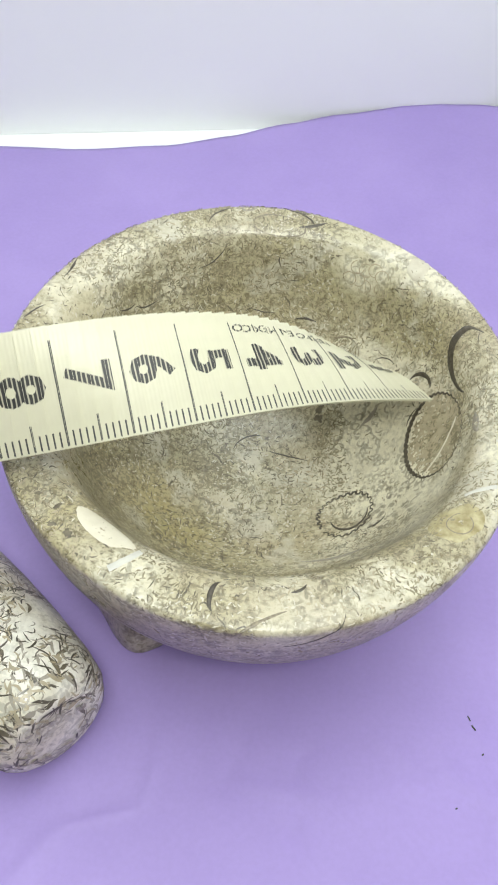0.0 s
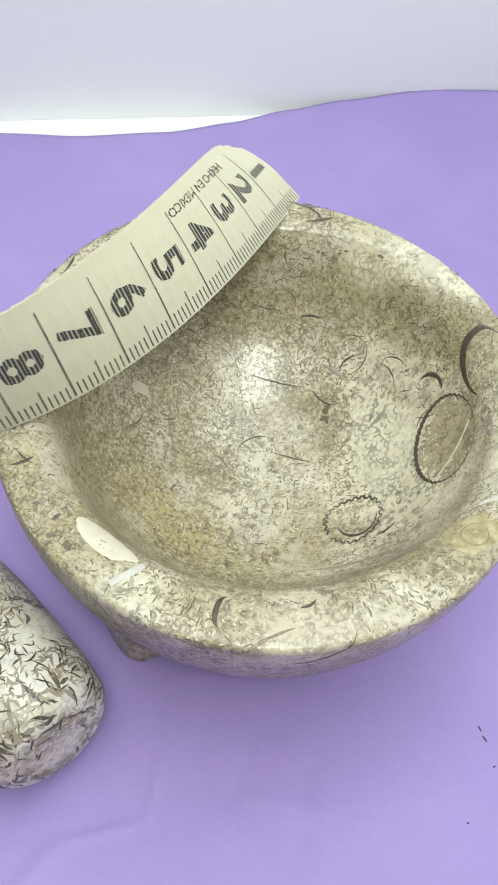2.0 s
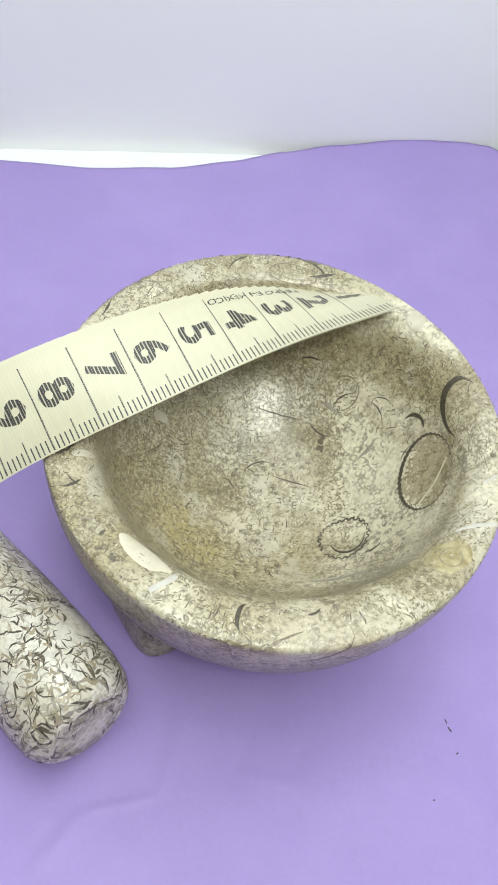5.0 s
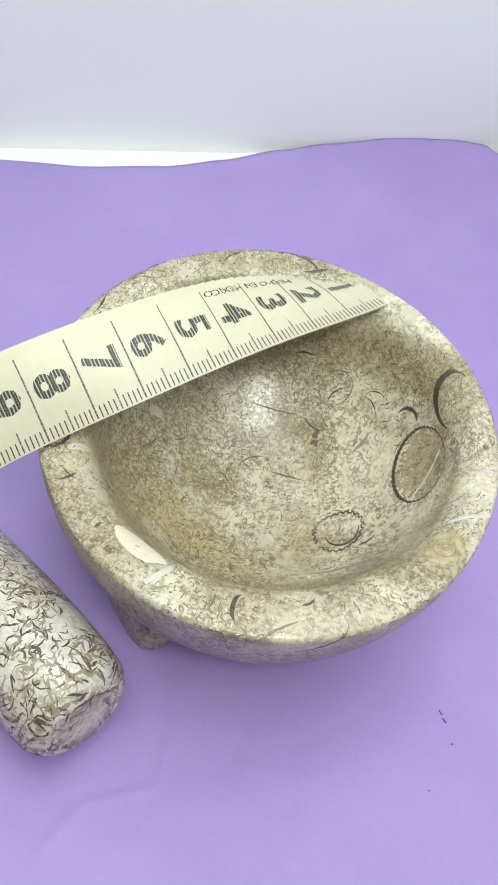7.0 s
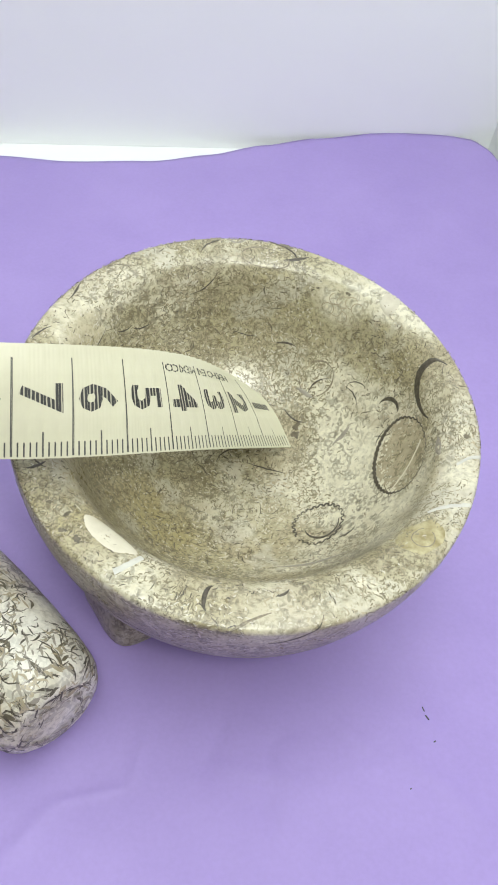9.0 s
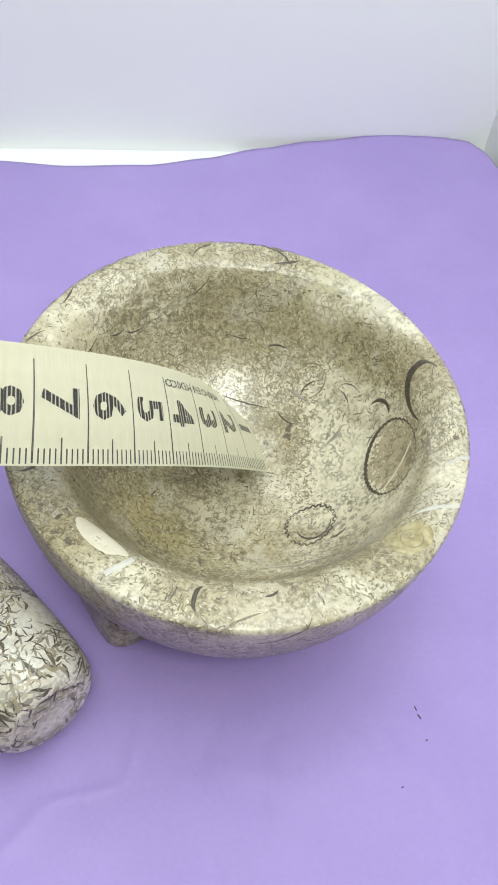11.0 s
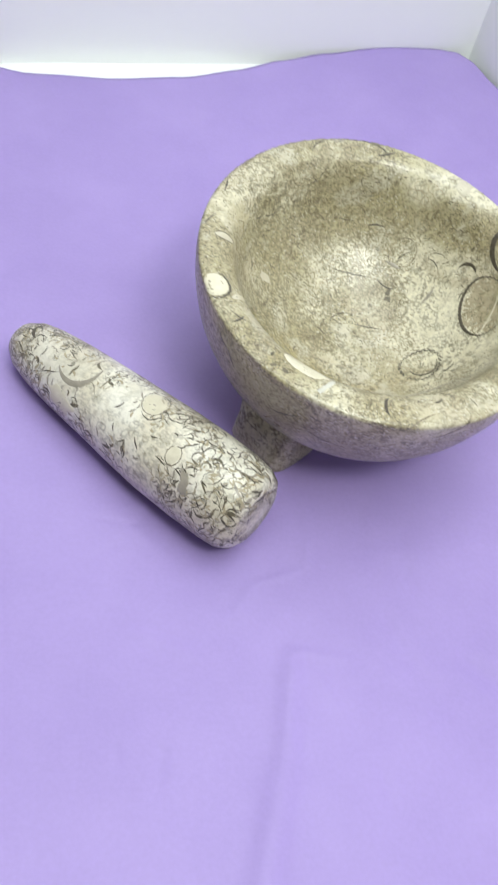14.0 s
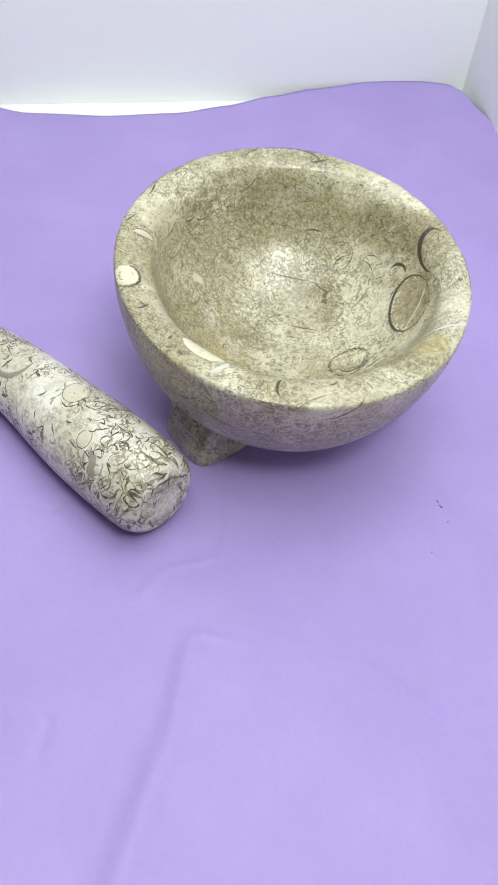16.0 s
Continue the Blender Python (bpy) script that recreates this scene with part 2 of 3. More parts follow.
# ---- purple sheet ----
def sheet_back(x):
    """Where the sheet's wavy back edge runs."""
    pts = [(-0.50, 0.285), (-0.16, 0.312), (-0.125, 0.3085), (-0.1025, 0.3045), (-0.08, 0.2993), (-0.05, 0.3008), (-0.02, 0.3072), (0.0016, 0.3145),
           (0.02, 0.3225), (0.0385, 0.3285), (0.07, 0.3365), (0.09, 0.3394), (0.0985, 0.3388), (0.104, 0.3335), (0.1096, 0.3185), (0.119, 0.30)]
    for (x0, y0), (x1, y1) in zip(pts, pts[1:]):
        if x <= x1:
            f = smoothstep(0, 1, (x - x0) / (x1 - x0)) * 0.5 + 0.5 * (x - x0) / (x1 - x0)
            return y0 + (y1 - y0) * f
    return pts[-1][1]


def crease(x, y, x0, y0, x1, y1, width, height):
    """A soft fold along a line, dying out at its ends."""
    dx, dy = x1 - x0, y1 - y0
    long = math.hypot(dx, dy)
    u = ((x - x0) * dx + (y - y0) * dy) / long ** 2
    v = ((x - x0) * -dy + (y - y0) * dx) / long
    if u < -0.1 or u > 1.1:
        return 0.0
    fade = smoothstep(-0.1, 0.15, u) * smoothstep(1.1, 0.7, u) if u > 0.5 else smoothstep(-0.1, 0.15, u)
    return height * fade * math.exp(-(v / width) ** 2)


FOLDS = [(-0.011, 0.072, -0.0165, 0.045, 0.0026, 0.0012), (-0.0163, 0.047, -0.030, 0.005, 0.0034, 0.0014), (-0.0177, 0.0898, -0.0035, 0.0945, 0.0009, 0.00028), (-0.0035, 0.0945, -0.0005, 0.114, 0.0012, 0.00031),
         (-0.0177, 0.0898, -0.026, 0.078, 0.0018, 0.00042), (0.01, 0.098, 0.0165, 0.116, 0.0018, -0.00038), (0.022, 0.088, 0.024, 0.11, 0.0016, -0.00031),
         (-0.0414, 0.0513, -0.044, 0.04, 0.0014, -0.00031), (0.048, 0.108, 0.066, 0.092, 0.0022, 0.00035), (-0.012, 0.073, 0.004, 0.07, 0.0013, 0.00028),
         (0.013, 0.083, 0.019, 0.064, 0.002, -0.00031), (0.03, 0.07, 0.052, 0.052, 0.0026, -0.00088), (0.036, 0.112, 0.046, 0.104, 0.0013, 0.00024),
         (-0.048, 0.078, -0.03, 0.07, 0.0016, 0.00028), (0.012, 0.1, 0.03, 0.098, 0.0014, 0.00021), (-0.038, 0.098, -0.052, 0.112, 0.0016, 0.00021)]


rnd = random.Random(17)
for k in range(34):
    x, y, d, long = rnd.uniform(-0.055, 0.085), rnd.uniform(0.015, 0.112), rnd.uniform(0, 6.28), rnd.uniform(0.003, 0.013)
    FOLDS.append((x, y, x + long * math.cos(d), y + long * math.sin(d), rnd.uniform(0.0007, 0.0014), rnd.choice((1, -1)) * rnd.uniform(0.00008, 0.00022)))


def sheet_height(x, y):
    z = 0.0006 * noise.noise((x * 18, y * 18, 1.0)) + 0.0003 * noise.noise((x * 55, y * 55, 4.0))
    for fold in FOLDS:
        z += crease(x, y, *fold)
    near = math.hypot(x - 0.02, y - 0.145)
    z *= smoothstep(0.02, 0.06, near) * 0.7 + 0.3
    z += 0.0062 * smoothstep(-0.03, 0.07, x) * smoothstep(0.25, 0.335, y)
    return z


def purple_sheet():
    bm = bmesh.new()
    front = -0.26
    across = [-0.36 + 0.29 * k / 60 for k in range(60)] + [-0.07 + 0.145 * k / 230 for k in range(230)] + [0.075 + 0.0445 * k / 25 for k in range(26)]
    along = [0.44 * k / 60 for k in range(60)] + [0.44 + 0.23 * k / 210 for k in range(210)] + [0.67 + 0.33 * k / 90 for k in range(91)]
    x0, x1, nx = across[0], across[-1], len(across) - 1
    grid = []
    for f in along:
        row = []
        for x in across:
            u = (x - x0) / (x1 - x0)
            y = front + (sheet_back(x) - front) * f
            lean = 0.022 * smoothstep(0.30, -0.1, y) * u
            row.append(bm.verts.new((x + lean, y, sheet_height(x, y))))
        grid.append(row)
    for a, b in zip(grid, grid[1:]):
        for i in range(nx):
            bm.faces.new((a[i], a[i + 1], b[i + 1], b[i]))
    made = bmesh.ops.extrude_face_region(bm, geom=list(bm.faces))
    for v in made["geom"]:
        if isinstance(v, bmesh.types.BMVert):
            v.co.z -= 0.0010
    ob = part("purple_sheet", bm, SHEET)
    return tagged(ob, "lilac purple craft foam sheet, lightly creased, on white board", "sheet")


purple_sheet()


# ---- mortar ----
PROFILE = [(0, 18.7), (6, 18.9), (12, 19.8), (18, 22), (24, 26.3), (28, 30.2), (31.3, 35.2), (33.4, 40.2), (34.7, 44.0), (36.0, 46.8), (38.0, 48.7), (40.4, 49.6),
           (43.6, 49.9), (44.9, 49.75), (45.35, 49.2), (45.3, 45), (44.2, 38), (41.5, 29.2), (36.2, 19.7), (27.8, 11.8), (16, 7.4), (0, 6.4)]
RUN = [0.0]
for (r0, z0), (r1, z1) in zip(PROFILE, PROFILE[1:]):
    RUN.append(RUN[-1] + math.hypot(r1 - r0, z1 - z0))
AXIS = Vector((0.0198, -0.0778, 1)).normalized()
TIP = Vector((0, 0, 1)).rotation_difference(AXIS).to_matrix().to_4x4()
LEVEL = Matrix.Translation((0, 0, 0.0497)) @ TIP @ Matrix.Translation((0, 0, -0.0497))
MORTAR_AT = (0.0197, 0.150, 0.0)


def section_at(s):
    """Radius and height at the way s in mm along the section, from the inner middle over the rim; smooth."""
    s = min(max(s, 0.0), RUN[-1] - 1e-6)
    i = max(k for k in range(len(RUN) - 1) if RUN[k] <= s)
    f = (s - RUN[i]) / (RUN[i + 1] - RUN[i])
    p = [PROFILE[max(0, min(len(PROFILE) - 1, i + k))] for k in (-1, 0, 1, 2)]
    out = []
    for c in (0, 1):
        a, b, d, e = (q[c] for q in p)
        out.append(b + 0.5 * f * (d - a + f * (2 * a - 5 * b + 4 * d - e + f * (3 * (b - d) + e - a))))
    return max(out[0], 0.0), out[1]


SECTION = [section_at(RUN[-1] * k / 2000) for k in range(2001)]


def profile_at(s):
    """The same, from a fine table."""
    f = min(max(s / RUN[-1], 0.0), 0.999999) * 2000
    i = int(f)
    (r0, z0), (r1, z1) = SECTION[i], SECTION[i + 1]
    return r0 + (r1 - r0) * (f - i), z0 + (z1 - z0) * (f - i)


def bowl_point(a, s, proud=0.0):
    """A place on the bowl at the bearing a (radians) and the way s (mm)."""
    r, z = profile_at(s)
    wide = (45.8 + 1.7 * math.cos(a - radians(95)) + 0.6 * math.cos(2 * (a - radians(100)))) / 45
    r *= 1 + (wide - 1) * smoothstep(5, 40, r)
    if s < 58:
        r += 1.3 * math.cos(a - radians(110)) * smoothstep(20, 33, r) * smoothstep(43, 38, r)
        side = math.cos(min(abs(math.atan2(math.sin(a - radians(15)), math.cos(a - radians(15)))), radians(75)) * 90 / 75)
        r += 2.6 * side * smoothstep(30, 47, s) * smoothstep(59, 52, s)
    wob = 0.25 * noise.noise((math.cos(a) * 1.6, math.sin(a) * 1.6, s * 0.03)) * smoothstep(10, 40, r)
    r0, z0 = profile_at(s - 0.3)
    r1, z1 = profile_at(s + 0.3)
    n = Vector((-(z1 - z0), r1 - r0)).normalized()
    r, z = r + n.x * (proud + wob), z + n.y * (proud + wob)
    return LEVEL @ Vector((r * math.cos(a) / 1000, r * math.sin(a) / 1000, z / 1000))


def bowl_mesh():
    bm = bmesh.new()
    n, rings = 200, []
    steps = 170
    for k in range(steps + 1):
        s = RUN[-1] * k / steps
        if k in (0, steps):
            v = bm.verts.new(bowl_point(0, s))
            rings.append([v] * n)
        else:
            rings.append([bm.verts.new(bowl_point(2 * math.pi * i / n, s)) for i in range(n)])
    bridge(bm, rings)
    return bm


def foot_mesh(a):
    """A stubby block, square with round corners, hollowed where it runs up into the bowl."""
    bm = bmesh.new()
    n, rings = 48, []
    cx, cy = 0.0248 * math.cos(a), 0.0248 * math.sin(a)
    for r, z, pull in ((0, 0, 0), (9.3, 0, 0), (9.9, 0.3, 0), (10.1, 0.9, 0), (9.9, 5, 0.2), (9.6, 9, 0.6), (9.9, 12, 1.2), (10.6, 14.5, 2.4), (10.8, 17, 4), (0, 17.5, 4)):
        ring = []
        for i in range(n):
            b = 2 * math.pi * i / n
            c, d = math.cos(b), math.sin(b)
            square = (abs(c) ** 4.5 + abs(d) ** 4.5) ** (-1 / 4.5)
            wob = 1 + 0.05 * noise.noise((c * 1.3 + a, d * 1.3, z * 0.05))
            x, y = r / 1000 * wob * square * c * 0.95 - pull / 1000, r / 1000 * wob * square * d
            ring.append((cx + x * math.cos(a) - y * math.sin(a), cy + x * math.sin(a) + y * math.cos(a), z / 1000))
        if r == 0:
            v = bm.verts.new(ring[0])
            rings.append([v] * n)
        else:
            rings.append([bm.verts.new(p) for p in ring])
    bridge(bm, rings)
    return bm


# where the stone is tan and busy (above nought) or pale and plain, plus one painted highlight: bearing, way over the
# section, reach in mm, amount
CLOUDS = [(111, 40, 13, 0.75), (87, 44, 11, 0.65), (141, 41, 11, 0.55), (125, 32, 11, 0.35), (46, 47, 7, 1.1), (36, 46, 6, 0.9), (70, 34, 6, 0.5),
          (5, 41, 5, 1.4), (92, 13, 9, 0.1), (130, 15, 10, 0.25), (10, 10, 8, 0.25), (-158, 22, 10, 0.5), (-130, 19, 9, 0.5), (-70, 22, 9, 0.3), (178, 44, 6, 0.3),
          (64, 49, 6, -1.0), (55, 57, 7, -1.2), (45, 58, 6, -1.2), (31, 29, 7, -1.1), (19, 22, 6, -1.0), (-14, 32, 9, -1.2), (-32, 42, 7, -1.0), (10, 27, 6, -1.0),
          # (100, 25): the grey-pale highlight on the inner wall, put into the stone colour
          (100, 25, 8, -0.6), (-142, 8, 4, -0.9), (146, 56, 8, -0.8), (-79, 58, 7, -0.9), (-111, 55, 6, -0.3), (-64, 57, 6, -0.5), (-12, 56, 5, -1.0),
          (0, 55, 6, 0.4), (-140, 57, 8, 0.3), (-156, 72, 12, 0.9), (-132, 72, 10, 0.8), (-108, 73, 9, 0.3), (-60, 66, 9, 0.5), (-85, 78, 14, 0.3), (180, 75, 18, 0.6)]
RUSTS = [(-158, 23, 8, 0.55), (-132, 20, 7, 0.75), (153, 47, 4, 0.8), (-140, 57, 6, 0.5), (-100, 56, 7, 0.3), (36, 46, 5, 0.35), (-178, 36, 6, 0.3)]


def spread(blobs):
    spots = [(bowl_point(radians(a), s), r / 1000, v) for a, s, r, v in blobs]

    def amount(p):
        return sum(v * math.exp(-((p - q).length / r) ** 2) for q, r, v in spots)
    return amount


tone, ochre = spread(CLOUDS), spread(RUSTS)


def shade(ob):
    """Lay the tan and rusty zones of the stone on a mesh's points."""
    for name, amount, low in (("tone", tone, -1.3), ("ochre", ochre, 0.0)):
        layer = ob.data.attributes.new(name, "FLOAT", "POINT")
        layer.data.foreach_set("value", [min(max(amount(v.co), low), 1.3) for v in ob.data.vertices])


mortar = tagged(new("mortar"), "beige polished fossil stone mortar bowl on stubby feet", "mortar")
mortar.matrix_world = pose(*MORTAR_AT)
bowl = part("bowl", bowl_mesh(), STONE, mortar)
shade(bowl)
for bearing in (218, 22, 120):
    part("foot", foot_mesh(radians(bearing)), STONE, mortar)


def on_bowl(a0, s0):
    r0 = max(profile_at(s0)[0], 6.0)
    return lambda u, v, proud: bowl_point(radians(a0) + u / r0, s0 + v, proud)


def strip(place, line, wide):
    """A thin inlay along a line of (u, v) mm on a surface."""
    bm = bmesh.new()
    rows = []
    n = len(line)
    for i, (u, v) in enumerate(line):
        (ua, va), (ub, vb) = line[max(i - 1, 0)], line[min(i + 1, n - 1)]
        d = Vector((ub - ua, vb - va)).normalized()
        w = wide(i / (n - 1)) / 2
        rows.append([bm.verts.new(place(u + d.y * w * k, v - d.x * w * k, h)) for k, h in ((-1, -0.05), (-0.8, 0.035), (0.8, 0.035), (1, -0.05))])
    bridge(bm, rows, closed=False)
    return bm


def patch(place, radius, squash, turn, wob, seed):
    """A thin inlaid disc with an uneven outline."""
    bm = bmesh.new()
    rings = [[bm.verts.new(place(0, 0, 0.03))] * 28]
    for f, h in ((0.35, 0.03), (0.7, 0.03), (0.95, 0.025), (1.0, -0.05)):
        ring = []
        for i in range(28):
            b = 2 * math.pi * i / 28
            r = radius * f * (1 + wob * noise.noise((math.cos(b) * 1.4 + seed, math.sin(b) * 1.4, seed)))
            u, v = r * math.cos(b), r * math.sin(b) * squash
            ring.append(bm.verts.new(place(u * math.cos(turn) - v * math.sin(turn), u * math.sin(turn) + v * math.cos(turn), h)))
        rings.append(ring)
    bridge(bm, rings)
    return bm


def arc(ru, rv, start, end, turn=0.0, teeth=0, tooth=0.0, n=60):
    out = []
    for i in range(n + 1):
        b = radians(start + (end - start) * i / n)
        k = 1 + tooth * (1 if teeth and math.sin(b * teeth) > 0 else 0)
        u, v = ru * k * math.cos(b), rv * k * math.sin(b)
        out.append((u * math.cos(turn) - v * math.sin(turn), u * math.sin(turn) + v * math.cos(turn)))
    return out


def fossil(mesh, mat, label):
    return part("fossil", mesh, mat, bowl, label)


fossil(strip(on_bowl(5.0, 39.2), arc(8.3, 6.3, -20, 345, 0.06, 40, 0.03, 160), lambda f: 0.55 + 0.4 * math.sin(f * 6.3 + 2.6)), SHELL_DARK, "dark oval fossil ring")
fossil(strip(on_bowl(2.0, 40.3), [(-6.2 + 9.0 * i / 20, -3.6 + 7.6 * i / 20) for i in range(21)], lambda f: 0.5), SHELL_PALE, "pale line across a fossil")
fossil(strip(on_bowl(18, 52.6), arc(6.6, 6.4, 50, -128), lambda f: 0.25 + 1.5 * math.sin(math.pi * f)), SHELL_DARK, "dark crescent fossil")
fossil(strip(on_bowl(-22.5, 20.8), arc(5.2, 5.4, -150, 200, 0.0, 24, 0.09, 170), lambda f: 0.30 + 0.25 * math.sin(f * 9 + 1) ** 2), SHELL_DARK, "toothed dark fossil ring")
fossil(strip(on_bowl(-22.5, 21.6), arc(3.6, 4.0, 60, 230, 0.0), lambda f: 0.2 + 0.6 * math.sin(math.pi * f)), SHELL_DARK, "dark fossil arc")
fossil(strip(on_bowl(58.5, 32.4), arc(3.4, 4.0, 20, 330, 0.3), lambda f: 0.3 + 0.15 * math.sin(f * 17)), SHELL_TAN, "faint tan fossil ring")
fossil(patch(on_bowl(-127, 53.0), 6.2, 0.36, -0.05, 0.2, 5.0), SHELL_PALE, "cream sliver of shell")
fossil(patch(on_bowl(-169, 57.6), 3.5, 0.9, 0.2, 0.1, 7.0), SHELL_PALE, "round cream shell spot")
fossil(strip(on_bowl(-169, 57.6), arc(3.8, 3.5, 190, 380, 0.2, 14, 0.06), lambda f: 0.2 + 0.5 * math.sin(math.pi * f)), SHELL_DARK, "dark toothed edge of a shell spot")
fossil(strip(on_bowl(-95.7, 55.6), arc(1.2, 2.0, 110, 265), lambda f: 0.15 + 0.8 * math.sin(math.pi * f)), SHELL_DARK, "small dark crescent")
fossil(patch(on_bowl(-35.5, 54.6), 4.6, 0.85, 0.5, 0.25, 9.0), SHELL_OCHRE, "ochre fossil patch")
fossil(strip(on_bowl(-35.6, 55.2), arc(2.1, 1.9, 20, 330), lambda f: 0.22), SHELL_TAN, "small tan fossil ring")
fossil(strip(on_bowl(26, 39.0), arc(2.6, 2.2, 20, 170, -0.6), lambda f: 0.15 + 0.8 * math.sin(math.pi * f)), SHELL_DARK, "dark hooked shell line")
fossil(patch(on_bowl(149.5, 29.8), 2.2, 0.5, 1.2, 0.3, 13.0), CHIP_PALE, "small cream shell spot")
fossil(strip(on_bowl(-84, 60.5), arc(6.5, 3.0, 200, 300, -0.4), lambda f: 0.1 + 0.5 * math.sin(math.pi * f)), SHELL_TAN, "thin brown shell line over the rim")
fossil(strip(on_bowl(89, 55.0), arc(5.0, 2.6, 10, 350, 0.1), lambda f: 0.3 + 0.15 * math.sin(f * 14)), SHELL_TAN, "grey fossil ring on the rim")


def streak(a0, s0, a1, s1, bow, broad, mat, label, even=False):
    """A bent shell line from one place on the bowl to another; bow in mm."""
    am, sm = (a0 + a1) / 2, (s0 + s1) / 2
    r0 = max(profile_at(sm)[0], 6.0)
    u, v = radians(a1 - a0) * r0 / 2, (s1 - s0) / 2
    long = math.hypot(u, v)
    line = []
    for k in range(19):
        f = k / 9 - 1
        b = bow * (1 - f * f) + 0.12 * noise.noise((f * 3 + a0, s0, 0.0))
        line.append((u * f - v / long * b, v * f + u / long * b))
    return fossil(strip(on_bowl(am, sm), line, lambda f: broad * (1.0 if even else 0.15 + 0.85 * math.sin(math.pi * min(max(f, 0.02), 0.98)))), mat, label)


THIN_LINE, GREY_STICK = "thin dark shell line", "grey stick of shell"
for row in ((98, 24, 70, 23.5, 0.8, 0.35), (66, 23.8, 50, 23.8, 1.0, 0.40), (46, 35, 37, 34.3, -0.5, 0.3), (46, 35.7, 39, 37.8, -0.7, 0.3), (80, 35.7, 72, 36.4, -0.3, 0.55),
            (97, 37.1, 87, 36.4, 0.5, 0.25), (113, 46.2, 104, 50, 0.9, 0.3), (142, 44.8, 136, 44.0, 0.6, 0.4), (136, 43.5, 128, 42.4, 0.7, 0.45), (161, 46.9, 146, 47.6, 1.6, 0.3),
            (161, 40.6, 150, 39.2, 0.7, 0.3), (-80, 54.6, -76, 53.6, 0.3, 0.5), (84, 55.3, 77, 58.0, 0.5, 0.9), (84, 58.8, 80, 56.4, -0.5, 0.6), (88, 60.0, 82, 59.0, 0.4, 0.5),
            (-154, 58.1, -155, 54.6, 0.4, 0.7), (-157, 56.5, -153, 54.8, 0.3, 0.4), (-118, 73, -104, 75, 0.8, 0.35), (-132, 73.5, -121, 68.6, 0.5, 0.5), (-150, 66, -146, 70, 0.4, 0.7),
            (-155, 64, -151, 66, 0.6, 0.6), (-82, 64.4, -70, 58.1, 1.6, 0.4), (58, 28, 54, 34, -1.2, 0.35), (20, 37, 16, 34, 0.5, 0.3), (-30, 28, -24, 31, 0.5, 0.8), (75, 9, 30, 13, 1.0, 0.4),
            (120, 9, 80, 12, -0.9, 0.35), (160, 57, 166, 59, 0.3, 0.4), (150, 58, 143, 59.5, 0.3, 0.5), (108, 56, 101, 59, -0.8, 0.4)):
    streak(*row, SHELL_DARK, THIN_LINE)
for row in ((65, 28.7, 55, 28.7, 0.1, 1.2), (-63, 23.0, -40, 35.7, -0.8, 1.3), (30, 25.5, 32, 30.5, 0.2, 1.1), (3, 49.5, -4, 50, 0.4, 2.0), (100, 59.5, 95, 59.2, 0.3, 1.6)):
    streak(*row, GREY_SHELL, GREY_STICK)
for row in ((-27, 52.5, -20, 60.5, -0.6, 0.9), (-9, 54.5, -5, 61, -0.5, 0.8), (-119, 57.5, -116, 52.8, 0.2, 1.2)):
    streak(*row, GREY_VEIN, "pale grey vein across the rim", True)
for a0, s0, size, seed in ((53.5, 21.9, 1.0, 11.0), (50.5, 20.4, 1.15, 12.0), (0.5, 56.7, 0.9, 14.0), (-135, 58.1, 0.7, 15.0), (-131, 57.2, 0.8, 16.0), (-138, 56.0, 0.6, 17.0), (-143, 57.0, 0.5, 18.0), (62, 52.0, 0.6, 19.0)):
    fossil(patch(on_bowl(a0, s0), size, 0.65, seed, 0.8, seed), CHIP_DARK, "dark fossil blot")
for a0, s0, size, squash, seed in ((168, 53.2, 3.2, 0.3, 31.0), (50, 56.5, 4.2, 0.5, 34.0), (-164, 52.0, 3.0, 0.3, 35.0)):
    fossil(patch(on_bowl(a0, s0), size, squash, 1.4, 0.25, seed), CHIP_PALE, "cream patch of shell")
fossil(strip(on_bowl(168, 53.2), arc(3.3, 1.05, 0, 350, 1.4), lambda f: 0.25), CHIP_DARK, "thin dark outline of a shell")
for k in range(9):
    place = on_bowl(66 - 2.6 * (k % 5) - 1.3 * (k // 5), 47.0 + 3.0 * (k // 5) + 0.5 * math.sin(k * 2.0))
    fossil(strip(place, arc(1.25, 1.3, 35 * k, 35 * k + 250), lambda f: 0.22), CHIP_TAN, "small tan cell ring")


def flecks(place, span, count, sizes, wide, seed, keep, mat, parent, name, label):
    """Very many thin curved chips, cut flush in the stone; joined, as nobody could count them."""
    rnd = random.Random(seed)
    verts, faces, made = [], [], 0
    while made < count:
        a, s = rnd.uniform(-math.pi, math.pi), rnd.uniform(*span)
        wanted = keep(a, s)
        if rnd.random() > wanted:
            continue
        made += 1
        long, bend, turn = rnd.uniform(*sizes) * (2.0 if rnd.random() < 0.06 else 1.0), rnd.gauss(0, 1.1), rnd.uniform(0, math.pi)
        broad, wave = rnd.uniform(*wide), rnd.gauss(0, 0.5)
        at, first = place(a, s), len(verts)
        u = v = 0.0
        steps = 5
        for k in range(steps + 1):
            f = k / steps
            d = turn + bend * (f - 0.5) + wave * math.sin(6.3 * f)
            w = broad * (0.12 + math.sin(math.pi * f)) / 2
            x, y = math.cos(d), math.sin(d)
            verts.append(at(u - y * w, v + x * w, 0.02))
            verts.append(at(u + y * w, v - x * w, 0.02))
            u, v = u + x * long / steps, v + y * long / steps
            if k:
                i = first + 2 * k
                faces.append((i - 2, i - 1, i + 1, i))
    data = bpy.data.meshes.new(name)
    data.from_pydata(verts, [], faces)
    data.materials.append(mat)
    data.shade_smooth()
    ob = new(name, data)
    ob.parent = parent
    return tagged(ob, label, kind="stuff")


